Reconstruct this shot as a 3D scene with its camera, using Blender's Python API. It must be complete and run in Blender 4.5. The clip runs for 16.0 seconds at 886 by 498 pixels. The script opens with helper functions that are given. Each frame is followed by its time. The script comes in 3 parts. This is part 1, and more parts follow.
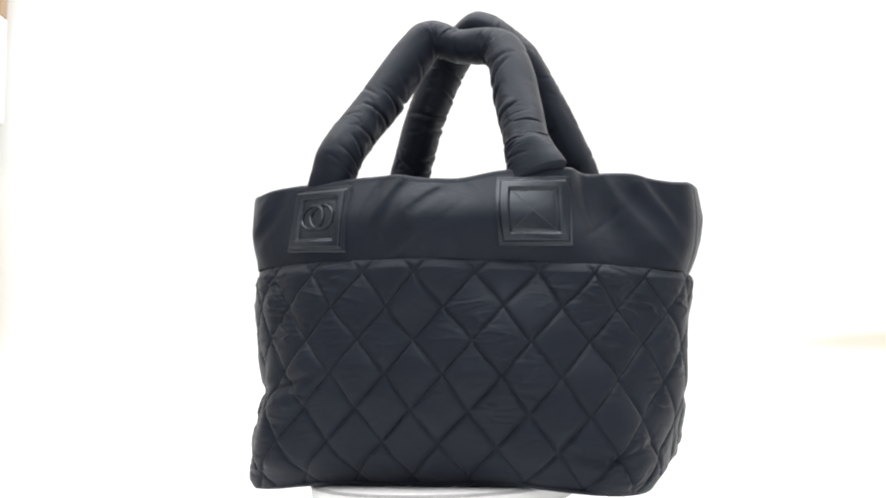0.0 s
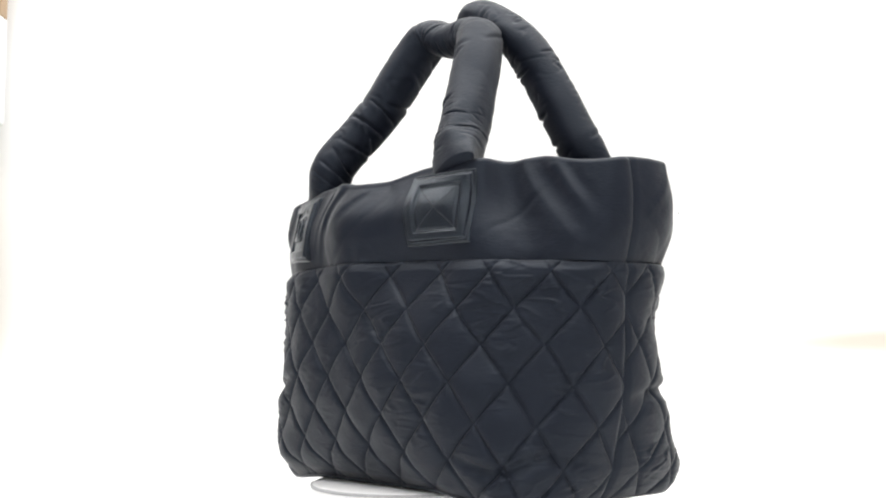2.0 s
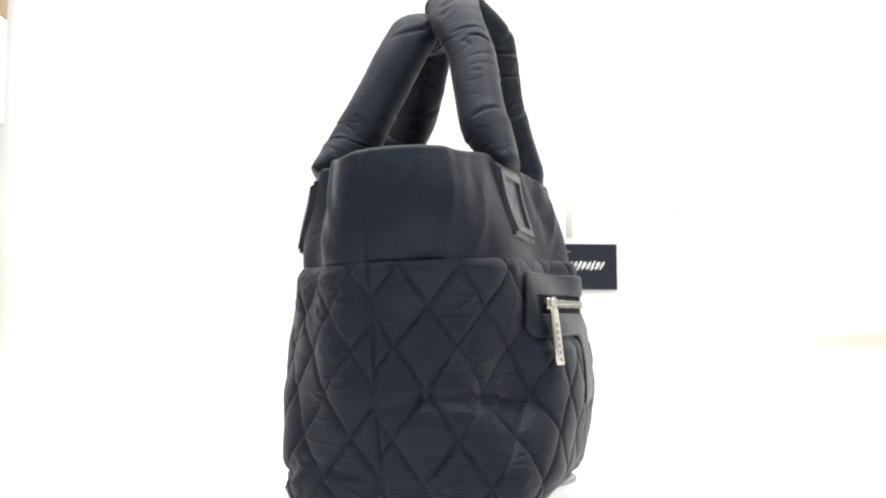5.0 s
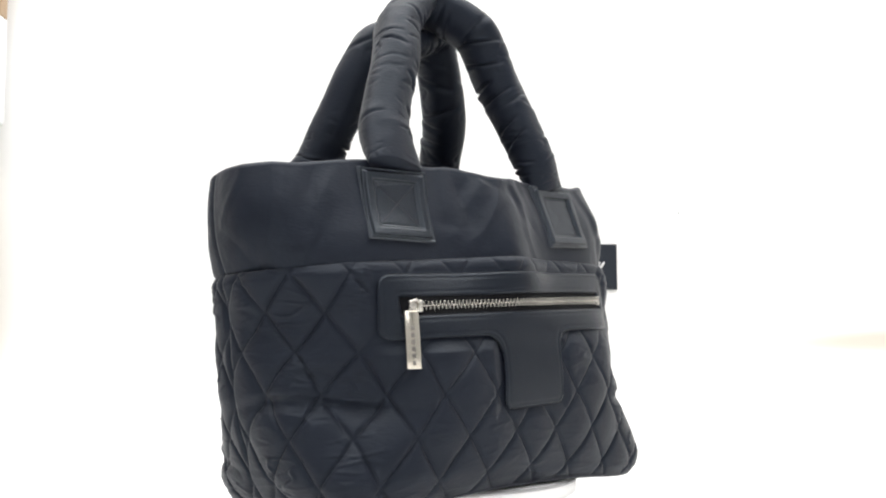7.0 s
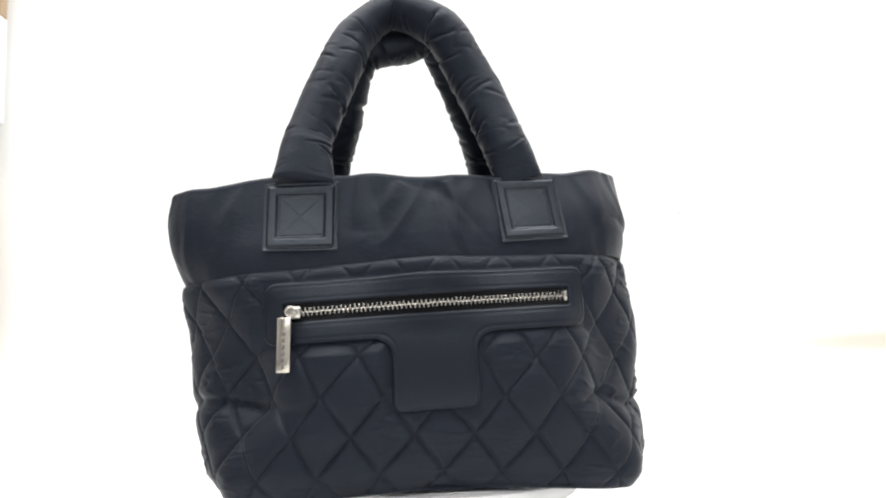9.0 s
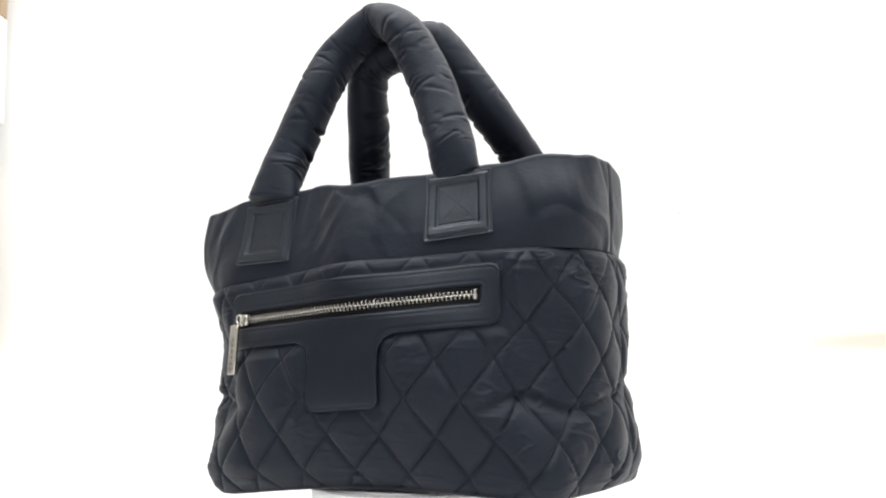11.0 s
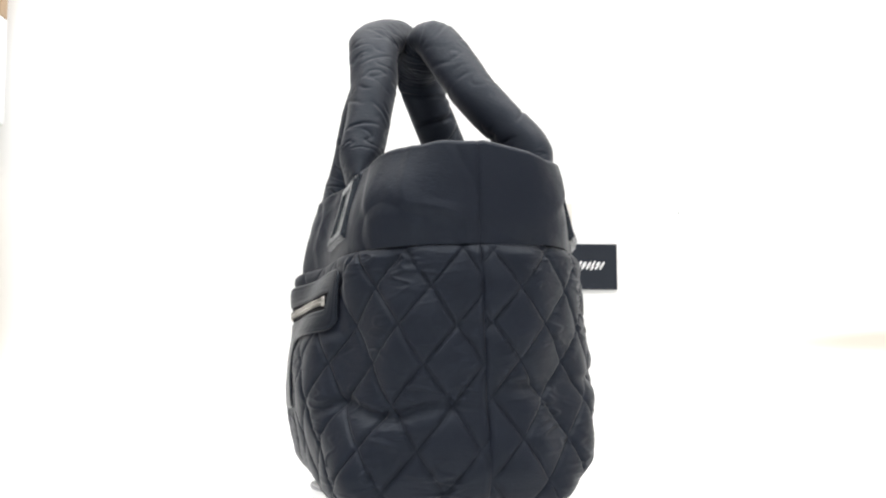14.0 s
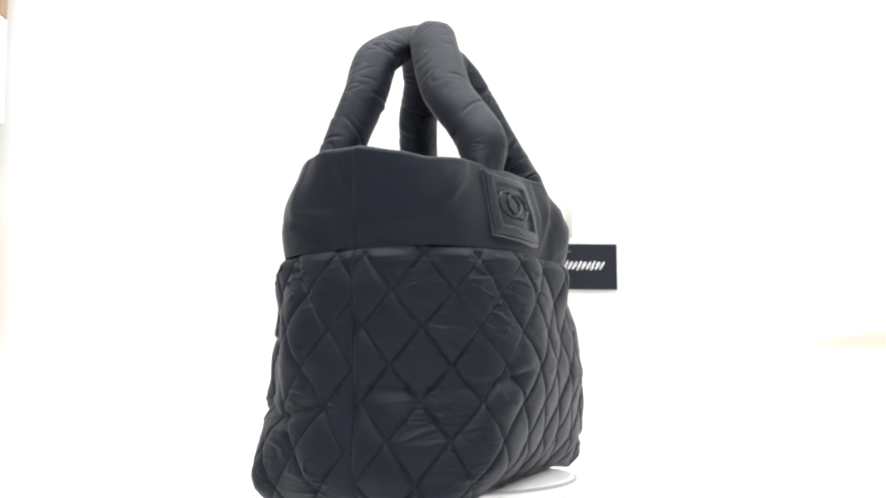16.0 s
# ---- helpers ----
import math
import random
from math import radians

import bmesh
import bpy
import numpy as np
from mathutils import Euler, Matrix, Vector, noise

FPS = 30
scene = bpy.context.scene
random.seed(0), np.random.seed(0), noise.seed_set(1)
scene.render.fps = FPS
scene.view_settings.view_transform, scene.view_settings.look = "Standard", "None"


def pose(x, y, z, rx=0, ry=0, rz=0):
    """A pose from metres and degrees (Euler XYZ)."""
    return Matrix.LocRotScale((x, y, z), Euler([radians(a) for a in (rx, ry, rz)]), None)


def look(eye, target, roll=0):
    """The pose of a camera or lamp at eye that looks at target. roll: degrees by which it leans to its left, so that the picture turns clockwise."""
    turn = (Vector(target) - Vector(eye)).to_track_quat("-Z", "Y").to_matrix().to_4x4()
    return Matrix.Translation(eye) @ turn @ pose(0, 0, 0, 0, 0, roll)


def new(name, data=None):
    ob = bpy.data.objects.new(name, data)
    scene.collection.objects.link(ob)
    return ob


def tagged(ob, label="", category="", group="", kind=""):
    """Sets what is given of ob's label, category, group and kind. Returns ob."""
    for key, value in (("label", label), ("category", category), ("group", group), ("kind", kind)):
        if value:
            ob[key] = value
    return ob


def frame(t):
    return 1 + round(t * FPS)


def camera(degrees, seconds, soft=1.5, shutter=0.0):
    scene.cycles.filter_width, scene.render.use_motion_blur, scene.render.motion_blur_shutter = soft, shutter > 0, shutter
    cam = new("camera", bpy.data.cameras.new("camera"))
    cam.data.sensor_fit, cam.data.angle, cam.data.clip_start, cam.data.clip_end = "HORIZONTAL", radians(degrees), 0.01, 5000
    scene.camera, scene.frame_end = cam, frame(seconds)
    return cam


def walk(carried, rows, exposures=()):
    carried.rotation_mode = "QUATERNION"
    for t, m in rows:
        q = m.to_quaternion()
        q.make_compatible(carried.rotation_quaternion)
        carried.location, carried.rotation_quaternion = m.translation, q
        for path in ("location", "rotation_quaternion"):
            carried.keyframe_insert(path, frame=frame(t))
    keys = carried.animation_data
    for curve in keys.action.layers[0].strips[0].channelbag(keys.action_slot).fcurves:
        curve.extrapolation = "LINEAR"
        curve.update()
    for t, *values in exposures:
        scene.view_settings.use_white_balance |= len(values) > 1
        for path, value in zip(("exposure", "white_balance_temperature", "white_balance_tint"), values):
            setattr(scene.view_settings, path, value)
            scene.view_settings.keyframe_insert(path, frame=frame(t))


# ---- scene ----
cam = camera(49.4, 16.0, soft=2.2)
CAMERA = pose(0, -0.8, 0.0869, 97.104, 0, -0.344) @ pose(0, 0, 0, 0, 0, -1.6)
walk(cam, [(0.0, CAMERA), (16.0, CAMERA)])

# ---- light ----
world = bpy.data.worlds.new("studio_surround")
world.use_nodes = True
scene.world = world
world.node_tree.nodes["Background"].inputs[0].default_value = (1.0, 1.0, 1.0, 1)
world.node_tree.nodes["Background"].inputs[1].default_value = 0.3
scene.view_settings.exposure = 0.0


def area_lamp(name, eye, target, sx, sy, watts, colour):
    data = bpy.data.lights.new(name, "AREA")
    data.shape, data.size, data.size_y, data.energy, data.color = "RECTANGLE", sx, sy, watts, colour
    ob = new(name, data)
    ob.matrix_world = look(eye, target)
    return tagged(ob, "soft white studio light out of view", "lamp", kind="structure")


area_lamp("ceiling_light", (0, -0.25, 1.6), (0, -0.249, 0), 2.6, 1.1, 50, (1.0, 0.985, 0.97))
# added fill above and behind the camera, lifts the bag's dark parts
area_lamp("front_fill", (0, -1.35, 1.25), (0, 0.2, 0.1), 1.8, 0.8, 8, (0.97, 0.98, 1.0))


# ---- materials ----
def material(name, colour, rough, metal=0.0, noise_scale=60.0, vary=0.25, bump=0.1, bump_scale=400.0, stretch=(1, 1, 1), sheen=0.0, specular=0.5):
    """A surface with two scales of variation: soft blotches in the colour, fine grain in the relief."""
    m = bpy.data.materials.new(name)
    m.use_nodes = True
    t = m.node_tree
    b = t.nodes["Principled BSDF"]
    b.inputs["Roughness"].default_value, b.inputs["Metallic"].default_value = rough, metal
    b.inputs["Specular IOR Level"].default_value = specular
    if colour[2] > 1.5 * colour[0]:
        b.inputs["Specular Tint"].default_value = (0.80, 0.90, 1.0, 1)
    b.inputs["Sheen Weight"].default_value = sheen
    b.inputs["Sheen Roughness"].default_value = 0.4
    co = t.nodes.new("ShaderNodeTexCoord")
    mp = t.nodes.new("ShaderNodeMapping")
    mp.inputs["Scale"].default_value = stretch
    t.links.new(co.outputs["Object"], mp.inputs[0])
    big = t.nodes.new("ShaderNodeTexNoise")
    big.inputs["Scale"].default_value, big.inputs["Detail"].default_value = noise_scale, 4
    t.links.new(mp.outputs[0], big.inputs["Vector"])
    ramp = t.nodes.new("ShaderNodeMapRange")
    ramp.inputs["To Min"].default_value, ramp.inputs["To Max"].default_value = 1 - vary, 1 + vary
    t.links.new(big.outputs[0], ramp.inputs[0])
    mix = t.nodes.new("ShaderNodeVectorMath")
    mix.operation = "SCALE"
    mix.inputs[0].default_value = colour
    t.links.new(ramp.outputs[0], mix.inputs["Scale"])
    t.links.new(mix.outputs[0], b.inputs["Base Color"])
    rr = t.nodes.new("ShaderNodeMapRange")
    rr.inputs["To Min"].default_value, rr.inputs["To Max"].default_value = max(rough - 0.08, 0.02), min(rough + 0.08, 1)
    t.links.new(big.outputs[0], rr.inputs[0])
    t.links.new(rr.outputs[0], b.inputs["Roughness"])
    fine = t.nodes.new("ShaderNodeTexNoise")
    fine.inputs["Scale"].default_value, fine.inputs["Detail"].default_value = bump_scale, 3
    t.links.new(mp.outputs[0], fine.inputs["Vector"])
    bp = t.nodes.new("ShaderNodeBump")
    bp.inputs["Strength"].default_value, bp.inputs["Distance"].default_value = bump, 0.001
    t.links.new(fine.outputs[0], bp.inputs["Height"])
    t.links.new(bp.outputs[0], b.inputs["Normal"])
    return m


NYLON = material("black_nylon", (0.0046, 0.0063, 0.0127), 0.52, specular=0.25, noise_scale=18, vary=0.15, bump=0.25, bump_scale=260, stretch=(1, 1, 3), sheen=0.10)
THREAD = material("black_thread", (0.010, 0.011, 0.014), 0.7)
LEATHER = material("black_leather", (0.0042, 0.0057, 0.0104), 0.38, specular=0.32, noise_scale=30, vary=0.12, bump=0.25, bump_scale=900)
PATCH_LEATHER = material("glossy_black_leather", (0.0042, 0.0057, 0.0104), 0.24, specular=0.56, noise_scale=30, vary=0.12, bump=0.25, bump_scale=900)
LINING = material("dark_lining", (0.02, 0.02, 0.024), 0.7, noise_scale=30, vary=0.2, bump=0.2)
TAPE = material("black_zip_tape", (0.004, 0.004, 0.005), 0.8, specular=0.12, bump=0.4, bump_scale=1500)
SILVER = material("silver_metal", (0.60, 0.575, 0.53), 0.26, metal=1.0, noise_scale=200, vary=0.06, bump=0.08, bump_scale=1200)
POLISHED = material("polished_silver", (0.62, 0.58, 0.51), 0.12, metal=1.0, noise_scale=200, vary=0.05, bump=0.05, bump_scale=900)
ENGRAVED = material("dark_engraving", (0.16, 0.15, 0.14), 0.5, metal=0.6)
WHITE_PAINT = material("white_wall_paint", (0.85, 0.85, 0.84), 0.8, noise_scale=6, vary=0.02, bump=0.1, bump_scale=250)
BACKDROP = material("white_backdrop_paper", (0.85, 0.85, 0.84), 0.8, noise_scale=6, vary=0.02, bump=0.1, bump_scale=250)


def warm_shade(m, spots, colour):
    """Warm shade painted into the paper's colour in soft patches: each a middle (x, z), a reach (x, z) and a strength.
    """
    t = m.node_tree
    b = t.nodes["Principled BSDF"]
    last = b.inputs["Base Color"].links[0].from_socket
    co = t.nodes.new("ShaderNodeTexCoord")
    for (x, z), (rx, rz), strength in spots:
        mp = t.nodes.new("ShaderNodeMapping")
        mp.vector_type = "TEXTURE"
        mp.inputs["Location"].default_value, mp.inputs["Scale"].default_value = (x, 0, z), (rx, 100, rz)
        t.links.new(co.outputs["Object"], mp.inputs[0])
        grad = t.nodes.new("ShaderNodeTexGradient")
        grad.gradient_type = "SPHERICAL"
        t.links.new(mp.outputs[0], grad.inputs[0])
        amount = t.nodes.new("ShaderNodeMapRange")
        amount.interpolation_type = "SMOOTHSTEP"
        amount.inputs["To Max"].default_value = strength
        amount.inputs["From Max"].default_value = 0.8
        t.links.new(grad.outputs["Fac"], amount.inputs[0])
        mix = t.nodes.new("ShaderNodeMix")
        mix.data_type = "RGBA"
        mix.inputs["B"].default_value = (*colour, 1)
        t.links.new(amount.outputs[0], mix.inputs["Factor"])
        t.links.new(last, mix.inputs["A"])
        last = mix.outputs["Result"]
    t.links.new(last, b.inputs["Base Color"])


# cream falloff of light near the right and left edges, put into the colour
warm_shade(BACKDROP, (((0.54, 0.106), (0.21, 0.020), 1.0), ((0.60, 0.00), (0.24, 0.18), 0.75), ((-0.56, 0.18), (0.070, 0.34), 0.9)), (0.60, 0.56, 0.49))
# grey of the unseen room, set to return less light to the bag
ROOM_PAINT = material("unseen_room_grey", (0.42, 0.42, 0.42), 0.8, noise_scale=6, vary=0.04, bump=0.1, bump_scale=250)
WHITE_PLASTIC = material("white_plastic", (0.82, 0.82, 0.82), 0.4, noise_scale=15, vary=0.03, bump=0.03)
GREY_PLASTIC = material("grey_plastic_edge", (0.35, 0.35, 0.36), 0.5, noise_scale=15, vary=0.08)
CARD = material("black_card", (0.014, 0.016, 0.022), 0.6, specular=0.3, noise_scale=40, vary=0.1, bump=0.05)
PRINT = material("white_print", (0.80, 0.80, 0.80), 0.6)
TAPE_CREAM = material("cream_tape", (0.60, 0.58, 0.53), 0.6, noise_scale=40, vary=0.05)
WOOD = material("tan_wood", (0.42, 0.30, 0.19), 0.55, noise_scale=12, vary=0.3, stretch=(8, 8, 1), bump=0.2)


# ---- mesh helpers ----
def part(name, bm, mat, parent=None, label="", smooth=True):
    me = bpy.data.meshes.new(name)
    bm.to_mesh(me)
    bm.free()
    me.materials.append(mat)
    for f in me.polygons:
        f.use_smooth = smooth
    ob = new(name, me)
    ob.parent = parent
    return tagged(ob, label)


def grid_bm(points, wrap=False):
    """A sheet of quads from rows of points (rows x columns x 3)."""
    rows, cols = points.shape[:2]
    bm = bmesh.new()
    vs = [[bm.verts.new(points[i, j]) for j in range(cols)] for i in range(rows)]
    for i in range(rows - 1):
        for j in range(cols if wrap else cols - 1):
            k = (j + 1) % cols
            bm.faces.new((vs[i][j], vs[i][k], vs[i + 1][k], vs[i + 1][j]))
    return bm


def solid(bm, thickness):
    """Thickens a sheet against its normals."""
    bm.normal_update()
    geom = bmesh.ops.solidify(bm, geom=bm.faces[:], thickness=thickness)
    bmesh.ops.recalc_face_normals(bm, faces=bm.faces[:])
    return bm


def box_bm(x0, x1, y0, y1, z0, z1, bevel=0.0, segments=2):
    bm = bmesh.new()
    bmesh.ops.create_cube(bm, size=1, matrix=Matrix.Translation(((x0 + x1) / 2, (y0 + y1) / 2, (z0 + z1) / 2)) @ Matrix.Diagonal((x1 - x0, y1 - y0, z1 - z0, 1)))
    if bevel:
        bmesh.ops.bevel(bm, geom=bm.edges[:], offset=bevel, segments=segments, affect="EDGES", profile=0.5)
    return bm


def empty(name, m=None):
    ob = new(name)
    ob.empty_display_size = 0.02
    if m is not None:
        ob.matrix_world = m
    return ob


# ---- the white sweep, with unseen walls, floor and ceiling added round it ----
def lathe_bm(profile, steps=96):
    a = np.linspace(0, 2 * np.pi, steps, endpoint=False)
    pts = np.array([[(r * np.cos(t), r * np.sin(t), z) for t in a] for r, z in profile])
    return grid_bm(pts, wrap=True)


FLOOR_Z, WALL_Y = -0.045, 0.36


def build_room():
    prof = [(-1.6, FLOOR_Z)] + [(WALL_Y - 0.2 + 0.2 * math.sin(a), FLOOR_Z + 0.2 - 0.2 * math.cos(a)) for a in np.linspace(0, math.pi / 2, 14)] + [(WALL_Y, 1.7)]
    pts = np.array([[(x, y, z) for x in (-0.5725, 1.6)] for y, z in prof])
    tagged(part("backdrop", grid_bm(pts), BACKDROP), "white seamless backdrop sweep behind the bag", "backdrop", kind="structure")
    # unseen room added to shape the bounce: white north wall and ceiling, rest grey
    for name, b in (("wall_west", (-1.7, -1.6, -1.7, 1.0, -0.1, 1.7)), ("wall_east", (1.6, 1.7, -1.7, 1.0, -0.1, 1.7)),
                    ("wall_south", (-1.7, 1.7, -1.8, -1.7, -0.1, 1.7)), ("wall_north", (-1.7, 1.7, 0.9, 1.0, -0.1, 1.7)),
                    ("ceiling", (-1.7, 1.7, -1.8, 1.0, 1.7, 1.8)), ("floor", (-1.7, 1.7, -1.8, 1.0, -0.2, -0.1))):
        tagged(part(name, box_bm(*b), WHITE_PAINT if name in ("ceiling", "wall_north") else ROOM_PAINT, smooth=False), "added unseen painted " + name.split("_")[0], name.split("_")[0], kind="structure")


# ---- the turntable ----
def build_turntable():
    table = tagged(empty("turntable"), "round white plastic turntable under the bag", "turntable")
    base = part("base", lathe_bm([(0.001, FLOOR_Z), (0.088, FLOOR_Z), (0.09, FLOOR_Z + 0.004), (0.09, -0.016), (0.088, -0.0145), (0.001, -0.0145)]), WHITE_PLASTIC, table)
    platter = part("platter", lathe_bm([(0.001, -0.013), (0.104, -0.013), (0.1065, -0.011), (0.107, -0.003), (0.1055, -0.0008), (0.102, 0.0), (0.001, 0.0)]), WHITE_PLASTIC, table)
    part("rim_band", lathe_bm([(0.1066, -0.0032), (0.1074, -0.0028), (0.1074, -0.0014), (0.1060, -0.0008)]), GREY_PLASTIC, platter, "thin grey rim band")
    return platter


# ---- the bag ----
# Girth of the bag at seven heights, as factors on a rounded oblong, going round from the right end over the back.
HEIGHTS = np.array([0.0, 0.025, 0.07, 0.115, 0.16, 0.2, 0.235])
GIRTH = np.array([
    [0.805, 0.843, 0.993, 0.978, 1.045, 1.086, 0.973, 0.961, 0.991, 0.845, 0.733, 0.747, 0.847, 0.838],
    [0.877, 0.929, 1.034, 1.116, 1.101, 1.120, 1.010, 1.019, 0.986, 1.010, 0.900, 0.890, 0.913, 0.875],
    [0.941, 0.932, 0.893, 1.140, 1.178, 1.004, 0.993, 0.993, 0.922, 1.001, 1.032, 0.961, 0.889, 0.860],
    [0.970, 0.913, 0.931, 1.097, 1.145, 0.971, 0.995, 0.993, 0.956, 0.978, 1.041, 0.941, 0.847, 0.853],
    [1.012, 0.977, 0.973, 0.943, 0.986, 0.990, 0.959, 0.990, 0.957, 0.965, 1.003, 0.820, 0.838, 0.815],
    [1.035, 0.988, 0.865, 0.820, 0.840, 0.906, 0.953, 0.971, 0.964, 0.901, 0.960, 0.852, 0.747, 0.699],
    [1.048, 0.960, 0.811, 0.774, 0.747, 0.828, 0.885, 0.986, 0.972, 0.867, 0.861, 0.710, 0.727, 0.680]])
HALF_LENGTH, HALF_DEPTH, SQUARE = 0.18, 0.102, 3.2
TOP = 0.2310


def girth(theta, z):
    """Factor at angle theta (array) and height z, smooth both ways."""
    n = GIRTH.shape[1]
    k = (theta / (2 * np.pi) * n) % n
    i = k.astype(int)
    t = k - i
    w = (-.5 * t + t * t - .5 * t**3, 1 - 2.5 * t * t + 1.5 * t**3, .5 * t + 2 * t * t - 1.5 * t**3, -.5 * t * t + .5 * t**3)
    zc = min(max(z, 0), HEIGHTS[-1] - 1e-6)
    j = int(np.searchsorted(HEIGHTS, zc, side="right")) - 1
    f = (zc - HEIGHTS[j]) / (HEIGHTS[j + 1] - HEIGHTS[j])
    rows = GIRTH[[max(j - 1, 0), j, j + 1, min(j + 2, len(HEIGHTS) - 1)]]
    g = (np.array([-.5 * f + f * f - .5 * f**3, 1 - 2.5 * f * f + 1.5 * f**3, .5 * f + 2 * f * f - 1.5 * f**3, -.5 * f * f + .5 * f**3])[:, None] * rows).sum(0)
    return sum(w[d] * g[(i - 1 + d) % n] for d in range(4))


def section(z, side, count):
    """Points and outward normals of one side's line at height z, evenly spaced from seam to seam. side 1: back, right to left; -1: front, left to right."""
    th = np.linspace(0, np.pi, 241) + (0 if side > 0 else np.pi)
    c, s = np.cos(th), np.sin(th)
    f = girth(th, z)
    x = f * HALF_LENGTH * np.sign(c) * np.abs(c) ** (2 / SQUARE)
    y = f * HALF_DEPTH * np.sign(s) * np.abs(s) ** (2 / SQUARE)
    a = np.concatenate([[0], np.cumsum(np.hypot(np.diff(x), np.diff(y)))])
    u = np.linspace(0, a[-1], count)
    x, y = np.interp(u, a, x), np.interp(u, a, y)
    k = np.array([1, 2, 3, 4, 3, 2, 1]) / 16.0
    for _ in range(2):
        xp, yp = np.pad(x, 3, mode="reflect", reflect_type="odd"), np.pad(y, 3, mode="reflect", reflect_type="odd")
        x, y = np.convolve(xp, k, "valid"), np.convolve(yp, k, "valid")
    tx, ty = np.gradient(x), np.gradient(y)
    n = np.hypot(tx, ty) + 1e-9
    return x, y, ty / n, -tx / n


def seam_height(x, side):
    return 0.1635 - 0.045 * x + 0.004 * math.cos(x * 9)


def pocket_cover(x, z, side):
    """1 under the leather facing of the zip pocket, 0 away from it."""
    if side < 0:
        return 0.0
    line = 0.1335 - 0.046 * x
    a = max(abs(x + 0.002) - 0.119, abs(z - line) - 0.024)
    b = max(abs(x + 0.0035) - 0.032, abs(z - 0.09) - 0.03)
    return min(max(1 - min(a, b) / 0.008, 0), 1)


# leather patches: side, corners (x, z) from the outer bottom corner round, emblem
PATCHES = ((-1, ((-0.1215, 0.180), (-0.0665, 0.175), (-0.0645, 0.2295), (-0.1180, 0.2315)), True),
           (-1, ((0.0480, 0.174), (0.1020, 0.1725), (0.0990, 0.2275), (0.0450, 0.2290)), False),
           (1, ((0.1175, 0.1745), (0.0615, 0.1745), (0.0595, 0.2290), (0.1160, 0.2285)), False),
           (1, ((-0.0590, 0.179), (-0.1130, 0.1825), (-0.1075, 0.234), (-0.0545, 0.2325)), False))


def mouth_bulge(x, z, side):
    """The cloth between the two patches of a side stands out."""
    k = min(max((z - 0.11) / 0.055, 0), 1)
    k = k * k * (3 - 2 * k)
    return k * (0.015 * math.exp(-((x + 0.010) / 0.033) ** 2) if side < 0 else 0.019 * math.exp(-(x / 0.035) ** 2))


def patch_cover(x, z, side):
    """1 under a leather patch, fading out beside it."""
    best = 0.0
    for sd, corners, _ in PATCHES:
        if sd == side:
            cx = sum(c[0] for c in corners) / 4
            best = max(best, 1 - max(abs(x - cx) - 0.028, 0) / 0.030)
    return best


def sag(x, y, z):
    """How far the bottom droops where it overhangs the turntable."""
    out = max(math.hypot(x + 0.024, y - 0.0015) - 0.105, 0)
    return -0.14 * out * max(1 - z / 0.09, 0)


def rim_lift(x, y):
    right, left = min(max((x - 0.09) / 0.09, 0), 1), min(max((-x - 0.09) / 0.09, 0), 1)
    return -0.008 * right * right * (3 - 2 * right) + 0.011 * min(max((y + 0.055) / 0.05, 0), 1) * left


# stitch lines of each side: two families, each counted by start + along * s + up * z; then the panel's length
QUILT = {-1: ((-10.374, 23.676, 18.992), (-5.607, 21.962, -21.466), 0.460), 1: ((-8.999, 23.750, 16.403), (-5.121, 22.787, -21.671), 0.486)}


def wrinkle(v, scale, stretch, octaves=3):
    p = Vector((v[0] * scale * stretch[0], v[1] * scale * stretch[1], v[2] * scale * stretch[2]))
    return noise.fractal(p, 1.0, 2.0, octaves)


def ridged(v, scale, stretch):
    """Sharp little creases on otherwise smooth cloth."""
    p = Vector((v[0] * scale * stretch[0], v[1] * scale * stretch[1], v[2] * scale * stretch[2]))
    n = noise.noise(p)
    return max(0.0, 1 - abs(n) * 7)


# long folds pulled by the handles: side, start (x, z), end (x, z), depth, width
FOLDS = ((-1, (0.118, 0.232), (0.166, 0.168), 0.0050, 0.010), (-1, (0.150, 0.230), (0.172, 0.190), 0.0036, 0.007),
         (-1, (-0.026, 0.230), (-0.054, 0.176), 0.0036, 0.007), (-1, (-0.046, 0.226), (-0.062, 0.186), 0.0028, 0.005),
         (-1, (0.036, 0.226), (0.028, 0.180), 0.0030, 0.008), (-1, (-0.134, 0.232), (-0.164, 0.196), 0.0040, 0.008),
         (-1, (0.004, 0.226), (-0.018, 0.206), 0.0024, 0.006), (1, (-0.040, 0.230), (-0.054, 0.178), 0.0026, 0.010),
         (1, (0.044, 0.230), (0.050, 0.190), 0.0030, 0.006), (1, (-0.018, 0.228), (-0.030, 0.200), 0.0030, 0.007),
         (1, (0.018, 0.229), (0.030, 0.205), 0.0026, 0.006), (1, (0.128, 0.232), (0.150, 0.196), 0.0034, 0.009),
         (1, (-0.124, 0.232), (-0.148, 0.188), 0.0036, 0.009))


